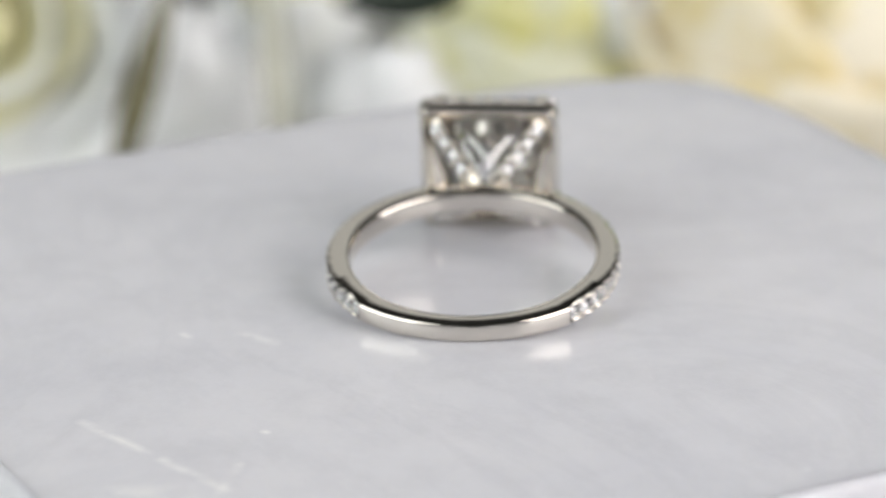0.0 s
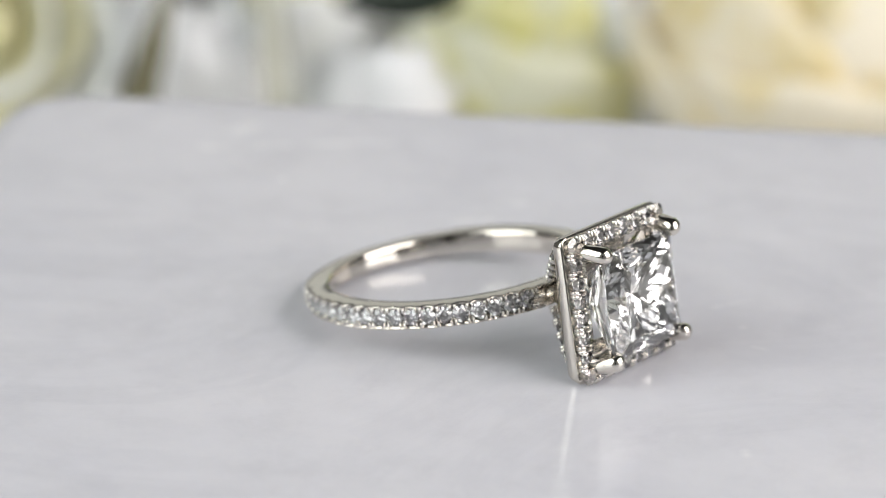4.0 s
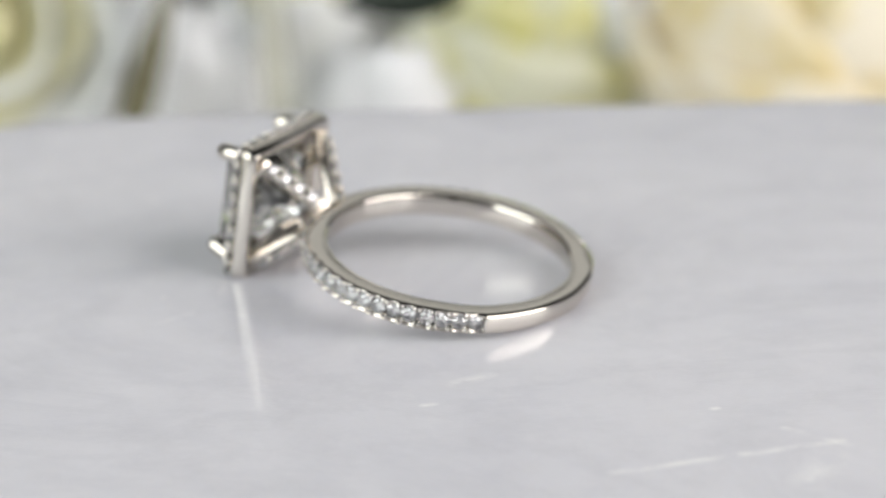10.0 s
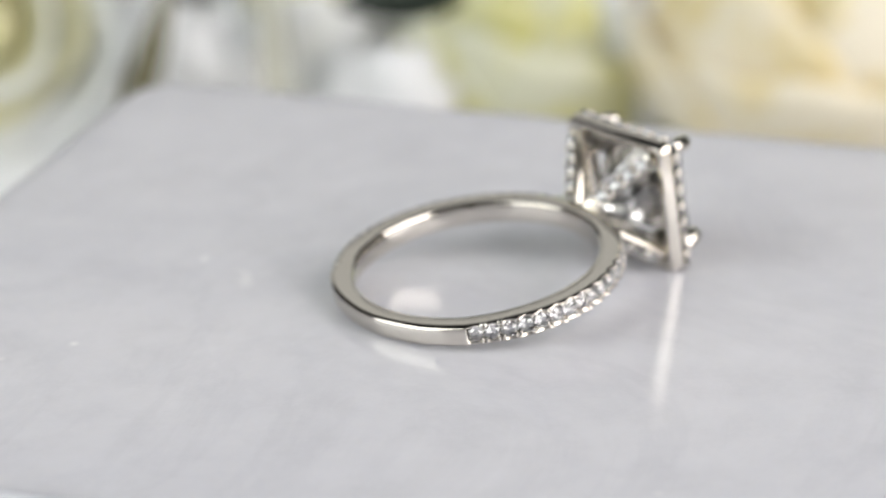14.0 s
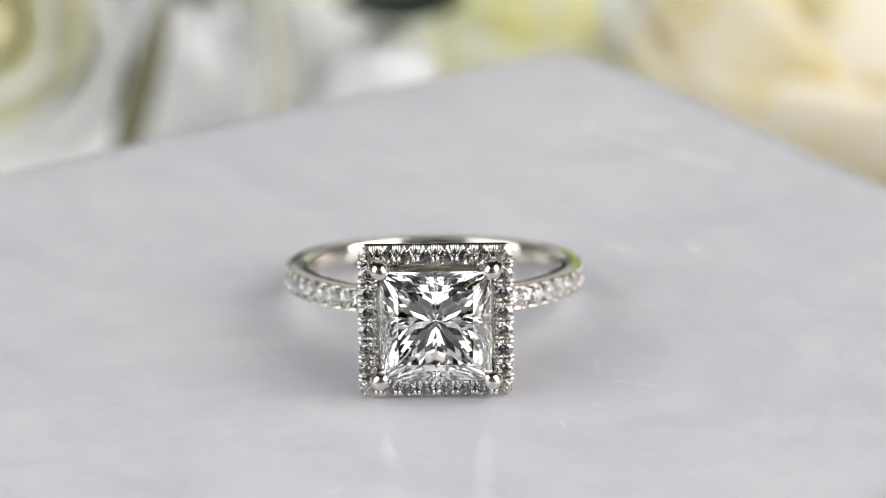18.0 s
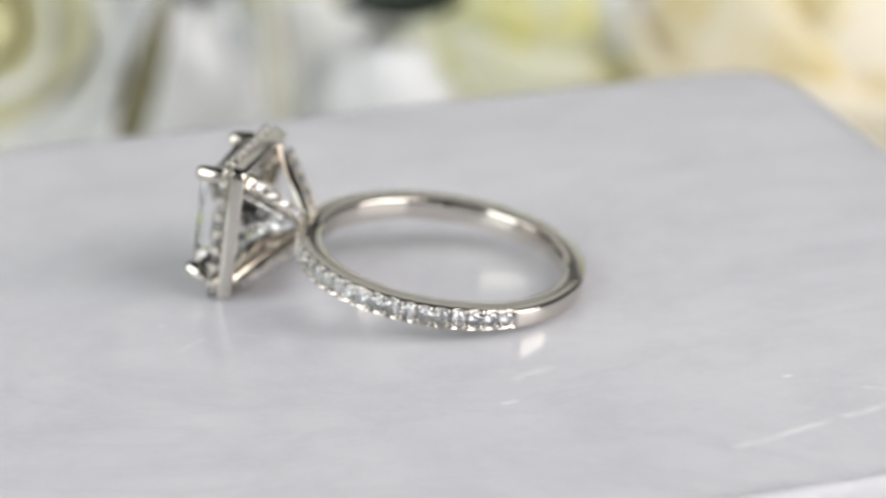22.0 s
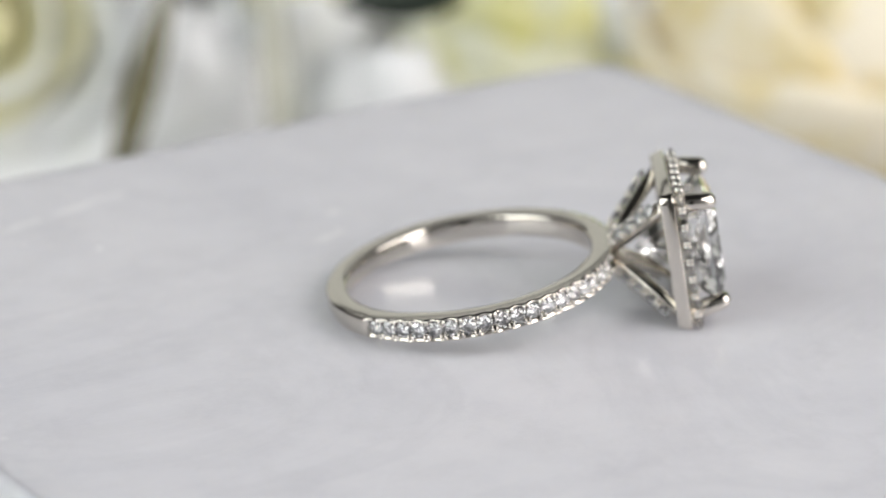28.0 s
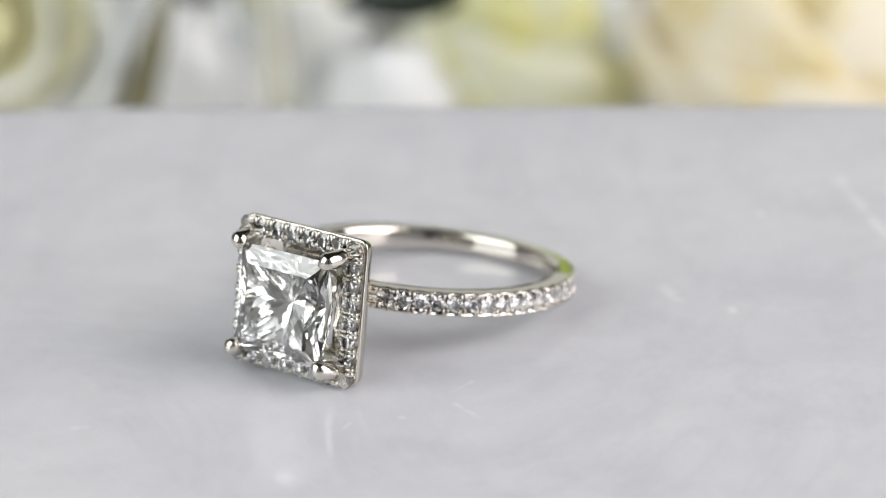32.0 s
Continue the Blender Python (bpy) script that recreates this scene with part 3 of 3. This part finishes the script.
# ---------------------------------------------------------------- flowers behind the coaster
def petal_mesh(name, mat, rho, height, span, curl, lean, seed):
    """One cupped petal round the flower's axis; rho: radius at the rim."""
    bm = bmesh.new()
    lay = bm.loops.layers.float_color.new("along")
    nu, nv = 12, 10
    grid, along = [], {}
    for i in range(nu + 1):
        u = -1 + 2 * i / nu
        row = []
        for j in range(nv + 1):
            v = j / nv
            reach = v * (1 - 0.22 * abs(u) ** 2.6) * (1 + 0.05 * noise.noise((u * 2, v, seed)))
            a = u * span * (0.45 + 0.55 * v ** 0.5)
            r = rho * (0.30 + 0.70 * reach ** 0.55) + lean * reach
            h = height * reach
            if reach > 0.7:
                r += curl * ((reach - 0.7) / 0.3) ** 2
                h -= 0.35 * curl * ((reach - 0.7) / 0.3) ** 2
            r += 0.05 * rho * noise.noise((u * 3 + seed, v * 3, 1.7))
            w = bm.verts.new((r * math.cos(a), r * math.sin(a), h))
            along[w] = v
            row.append(w)
        grid.append(row)
    for i in range(nu):
        for j in range(nv):
            f = bm.faces.new((grid[i][j], grid[i + 1][j], grid[i + 1][j + 1], grid[i][j + 1]))
            for l in f.loops:
                t = along[l.vert]
                l[lay] = (t, t, t, 1)
    me = to_mesh(name, bm, mat)
    return me


def cup_mesh(name, mat, rho, tall, span, top, curl, seed):
    """One petal of a closed bloom: a patch of an egg-shaped shell with a rolled rim."""
    bm = bmesh.new()
    lay = bm.loops.layers.float_color.new("along")
    nu, nv = 14, 12
    grid, along = [], {}
    for i in range(nu + 1):
        u = -1 + 2 * i / nu
        row = []
        for j in range(nv + 1):
            v = j / nv
            reach = v * (1 - 0.25 * abs(u) ** 3) * (1 + 0.06 * noise.noise((u * 2, v, seed)))
            polar = radians(-80 + (80 + top) * reach)
            a = u * span * (0.5 + 0.5 * math.sin(math.pi / 2 * min(1, v * 1.4)))
            r = rho * math.cos(polar) * (1 + 0.04 * noise.noise((u * 2.5 + seed, v * 2.5, 1.7)))
            h = tall * math.sin(polar)
            roll = max(0.0, (reach - 0.75) / 0.25) ** 2 + 0.5 * max(0.0, (abs(u) - 0.8) / 0.2) ** 2 * v
            r += curl * roll
            w = bm.verts.new((r * math.cos(a), r * math.sin(a), h))
            along[w] = v
            row.append(w)
        grid.append(row)
    for i in range(nu):
        for j in range(nv):
            f = bm.faces.new((grid[i][j], grid[i + 1][j], grid[i + 1][j + 1], grid[i][j + 1]))
            for l in f.loops:
                t = along[l.vert]
                l[lay] = (t, t, t, 1)
    return to_mesh(name, bm, mat)


def leaf_mesh(length, width, mat):
    bm = bmesh.new()
    nu, nv = 6, 12
    grid = []
    for j in range(nv + 1):
        v = j / nv
        w = width * math.sin(math.pi * min(1, v * 0.97 + 0.015)) ** 0.8 * (1 - 0.25 * v)
        row = []
        for i in range(nu + 1):
            u = -1 + 2 * i / nu
            jag = 1 + 0.06 * math.sin(v * 40) * abs(u)
            row.append(bm.verts.new((u * w * jag, v * length, abs(u) * w * 0.35 - 0.18 * length * v * v)))
        grid.append(row)
    for j in range(nv):
        for i in range(nu):
            bm.faces.new((grid[j][i], grid[j][i + 1], grid[j + 1][i + 1], grid[j + 1][i]))
    return to_mesh("leaf", bm, mat)


def thicken(ob, amount):
    s = ob.modifiers.new("thickness", "SOLIDIFY")
    s.thickness, s.offset = amount * MM, 0


def rose(centre, facing, layers, label, seed, turn=0, leaves=(), closed=False):
    """A rose bloom at centre (mm), opening towards facing, on a short stem that bends down to the table.
    layers, from the heart outwards: rim radius, petals, height, half span in degrees, curl, material;
    the curl of a closed bloom is the rim's polar angle and its roll."""
    rng = random.Random(seed)
    size = max(row[0] for row in layers)
    base = Vector((centre[0], centre[1], TABLE_Z))
    flower = tagged(new("rose"), label, "flower", "roses behind the coaster")
    flower.location = base * MM
    m = frame_at(Vector(centre) - base, facing, (1, 0, 0)) @ pose(0, 0, 0, 0, 0, turn)
    axis = Vector(facing).normalized()
    k = 0
    for i, (rho, count, height, span, curl, mat) in enumerate(layers):
        for j in range(count):
            a = 360 * (j + rng.uniform(-0.12, 0.12)) / count + 47 * i
            if closed:
                me = cup_mesh("petal", mat, rho * rng.uniform(0.97, 1.03), height * rng.uniform(0.97, 1.03), radians(span), curl[0] + rng.uniform(-6, 6), curl[1], seed + k)
                ob = place("petal", me, flower, m @ pose(0, 0, 0, 0, 0, a) @ pose(0, 0, 0, rng.uniform(-3, 3), rng.uniform(-3, 3), 0))
                thicken(ob, 0.35)
                k += 1
                continue
            me = petal_mesh("petal", mat, rho * rng.uniform(0.92, 1.08), height * rng.uniform(0.93, 1.07), radians(span), curl, rho * 0.12, seed + k)
            tilt = rng.uniform(-7, 7)
            ob = place("petal", me, flower, m @ pose(0, 0, -9 * MM, 0, 0, a) @ pose(0, 0, 0, tilt, rng.uniform(-6, 6), 0))
            thicken(ob, 0.35)
            k += 1
    # the closed heart of the bloom
    rho, _, height, _, _, mat = layers[0]
    bud = bmesh.new()
    lay = bud.loops.layers.float_color.new("along")
    bmesh.ops.create_uvsphere(bud, u_segments=24, v_segments=16, radius=1)
    for v in bud.verts:
        a = math.atan2(v.co.y, v.co.x)
        w = 1 + 0.16 * abs(math.sin(1.5 * a + 2.5 * v.co.z + seed))
        v.co = Vector((v.co.x * w * rho * 0.62, v.co.y * w * rho * 0.62, v.co.z * height * 0.55 + 0.05 * height * w))
    for f in bud.faces:
        for l in f.loops:
            l[lay] = (0.35, 0.35, 0.35, 1)
    ob = part("heart", bud, mat, flower)
    ob.matrix_basis = m @ pose(0, 0, 0 if closed else (height * 0.42 - 9) * MM)
    cal = bmesh.new()
    bmesh.ops.create_uvsphere(cal, u_segments=16, v_segments=10, radius=3.6)
    ob = part("calyx", cal, STEM, flower)
    low = layers[-1][2] if closed else 9.0
    ob.matrix_basis = m @ pose(0, 0, -(low + 1) * MM)
    start = Vector(centre) - base - axis * (low + 2)
    end = start + Vector((2, 14, 0))
    end.z = 1.9
    stem = bmesh.new()
    segs, rows = 10, []
    for s in range(9):
        t = s / 8
        p = start.lerp(end, t)
        rows.append([stem.verts.new(p + Vector((1.8 * math.cos(2 * math.pi * q / segs), 1.8 * math.sin(2 * math.pi * q / segs), 0))) for q in range(segs)])
    for u, v in zip(rows, rows[1:]):
        for q in range(segs):
            stem.faces.new((u[q], u[(q + 1) % segs], v[(q + 1) % segs], v[q]))
    stem.faces.new(rows[0])
    stem.faces.new(rows[-1])
    bmesh.ops.translate(stem, vec=(0, 0, -1.9), verts=rows[-1])
    part("stem", stem, STEM, flower)
    for (x, y, z), (rx, ry, rz), length, wide, lmat in leaves:
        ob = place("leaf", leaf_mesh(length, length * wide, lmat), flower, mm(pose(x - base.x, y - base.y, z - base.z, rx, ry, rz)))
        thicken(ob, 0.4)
    return flower


# the narrow dark leaf here stands in for the shaded gap beside the bloom
rose((-48.0, 130.0, -20.0), (0.10, -0.95, 0.28),
     [(5.5, 2, 9, 100, 0.3, PETAL_HEART), (7.0, 3, 8.8, 80, 0.4, PETAL_WHITE), (8.8, 3, 8.5, 80, 0.6, PETAL_HEART), (11.0, 4, 8.2, 70, 1.0, PETAL_WHITE), (13.5, 4, 7.0, 66, 1.5, PETAL_WHITE), (16, 4, 5.0, 66, 2.0, PETAL_WHITE)],
     "open white rose with an olive green heart", 3, 20, leaves=[((-34.6, 121, -35), (80, 17, 0), 23, 0.085, LEAF_GAP_SHADE)])
rose((-26.3, 138.0, -27.0), (0.1, -0.35, 0.93),
     [(6.5, 3, 13, 70, (60, 0.4), PETAL_PURE), (7.8, 3, 13.5, 70, (50, 0.5), PETAL_PURE), (8.9, 4, 14, 56, (35, 0.6), PETAL_PURE), (9.8, 4, 14.5, 50, (-5, 0.7), PETAL_PURE)],
     "half open white rose bud among other roses", 8, 75, leaves=[((-32, 160, -40), (70, 0, 14), 30, 0.4, LEAF_OLIVE), ((-17.0, 124, -34), (82, -4, 0), 25, 0.075, LEAF_SAGE)], closed=True)
rose((-6.5, 134.0, -29.5), (0.05, -0.4, 0.91),
     [(5.6, 3, 10, 70, (60, 0.4), PETAL_PURE), (6.8, 3, 10.5, 70, (48, 0.5), PETAL_PURE), (8.0, 4, 11, 58, (30, 0.6), PETAL_PURE)],
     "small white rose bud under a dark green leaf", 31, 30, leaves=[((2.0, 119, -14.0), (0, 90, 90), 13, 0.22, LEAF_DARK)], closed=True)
rose((-16.3, 139.5, -24.5), (0.0, -0.4, 0.91),
     [(5.0, 3, 17, 70, (60, 0.5), PETAL_WHITE), (6.5, 3, 17.5, 70, (48, 0.6), PETAL_HEART), (8.0, 4, 18, 62, (40, 0.6), PETAL_WHITE)],
     "pale greenish rose bud behind the white roses", 37, 0, closed=True)
rose((9.5, 142.0, -23.0), (0.1, -0.5, 0.86),
     [(9.5, 3, 15, 72, (60, 0.6), PETAL_GREEN), (11.3, 4, 15.5, 60, (45, 0.8), PETAL_GREEN), (13.0, 4, 16, 58, (50, 0.8), PETAL_GREEN), (15.2, 4, 16.5, 62, (34, 1.0), PETAL_GREEN)],
     "pale green-yellow rose in full bloom", 14, 40, leaves=[((22, 162, -40), (65, 0, -14), 28, 0.4, LEAF_OLIVE)], closed=True)
rose((21.5, 139.0, -21.5), (0.0, -0.4, 0.91),
     [(6.0, 3, 15, 70, (60, 0.5), PETAL_PURE), (7.8, 3, 15.5, 70, (48, 0.6), PETAL_PURE), (9.6, 4, 16, 58, (40, 0.7), PETAL_PURE)],
     "white rose bud between the green and cream roses", 43, 20, closed=True)
rose((40.0, 134.0, -20.0), (-0.1, -0.5, 0.86),
     [(15.0, 3, 16, 72, (75, 0.8), PETAL_CREAM), (17.2, 4, 17, 62, (72, 0.8), PETAL_CREAM), (19.4, 4, 18, 60, (64, 0.8), PETAL_CREAM), (21.0, 5, 19.0, 56, (24, 0.9), PETAL_CREAM)],
     "large cream yellow rose in full bloom", 21, 40,
     leaves=[((46, 160, -20), (80, 20, -24), 46, 0.4, LEAF), ((66, 152, -20), (85, 10, 10), 50, 0.4, LEAF), ((32, 164, -20), (80, -10, 5), 44, 0.4, LEAF),
             ((48, 152, -30), (75, 38, 0), 105, 0.25, LEAF), ((50, 150, -30), (75, 24, 0), 115, 0.22, LEAF)], closed=True)


# ---------------------------------------------------------------- what turns
def motions():
    rows_c, rows_r, rows_p = [], [], []
    down, up = Matrix.Translation((0, 0, -TABLE_Z * MM)), Matrix.Translation((0, 0, TABLE_Z * MM))
    for i in range(129):
        t = i * 0.25
        spin = pose(0, 0, 0, 0, 0, turn_at(t))
        rows_c.append((t, spin @ COASTER_TILT))
        rows_r.append((t, spin @ RING_POSE))
        rows_p.append((t, down @ spin @ COASTER_TILT @ up))
    walk(COASTER, rows_c)
    walk(RING, rows_r)
    walk(PLATTER, rows_p)


motions()
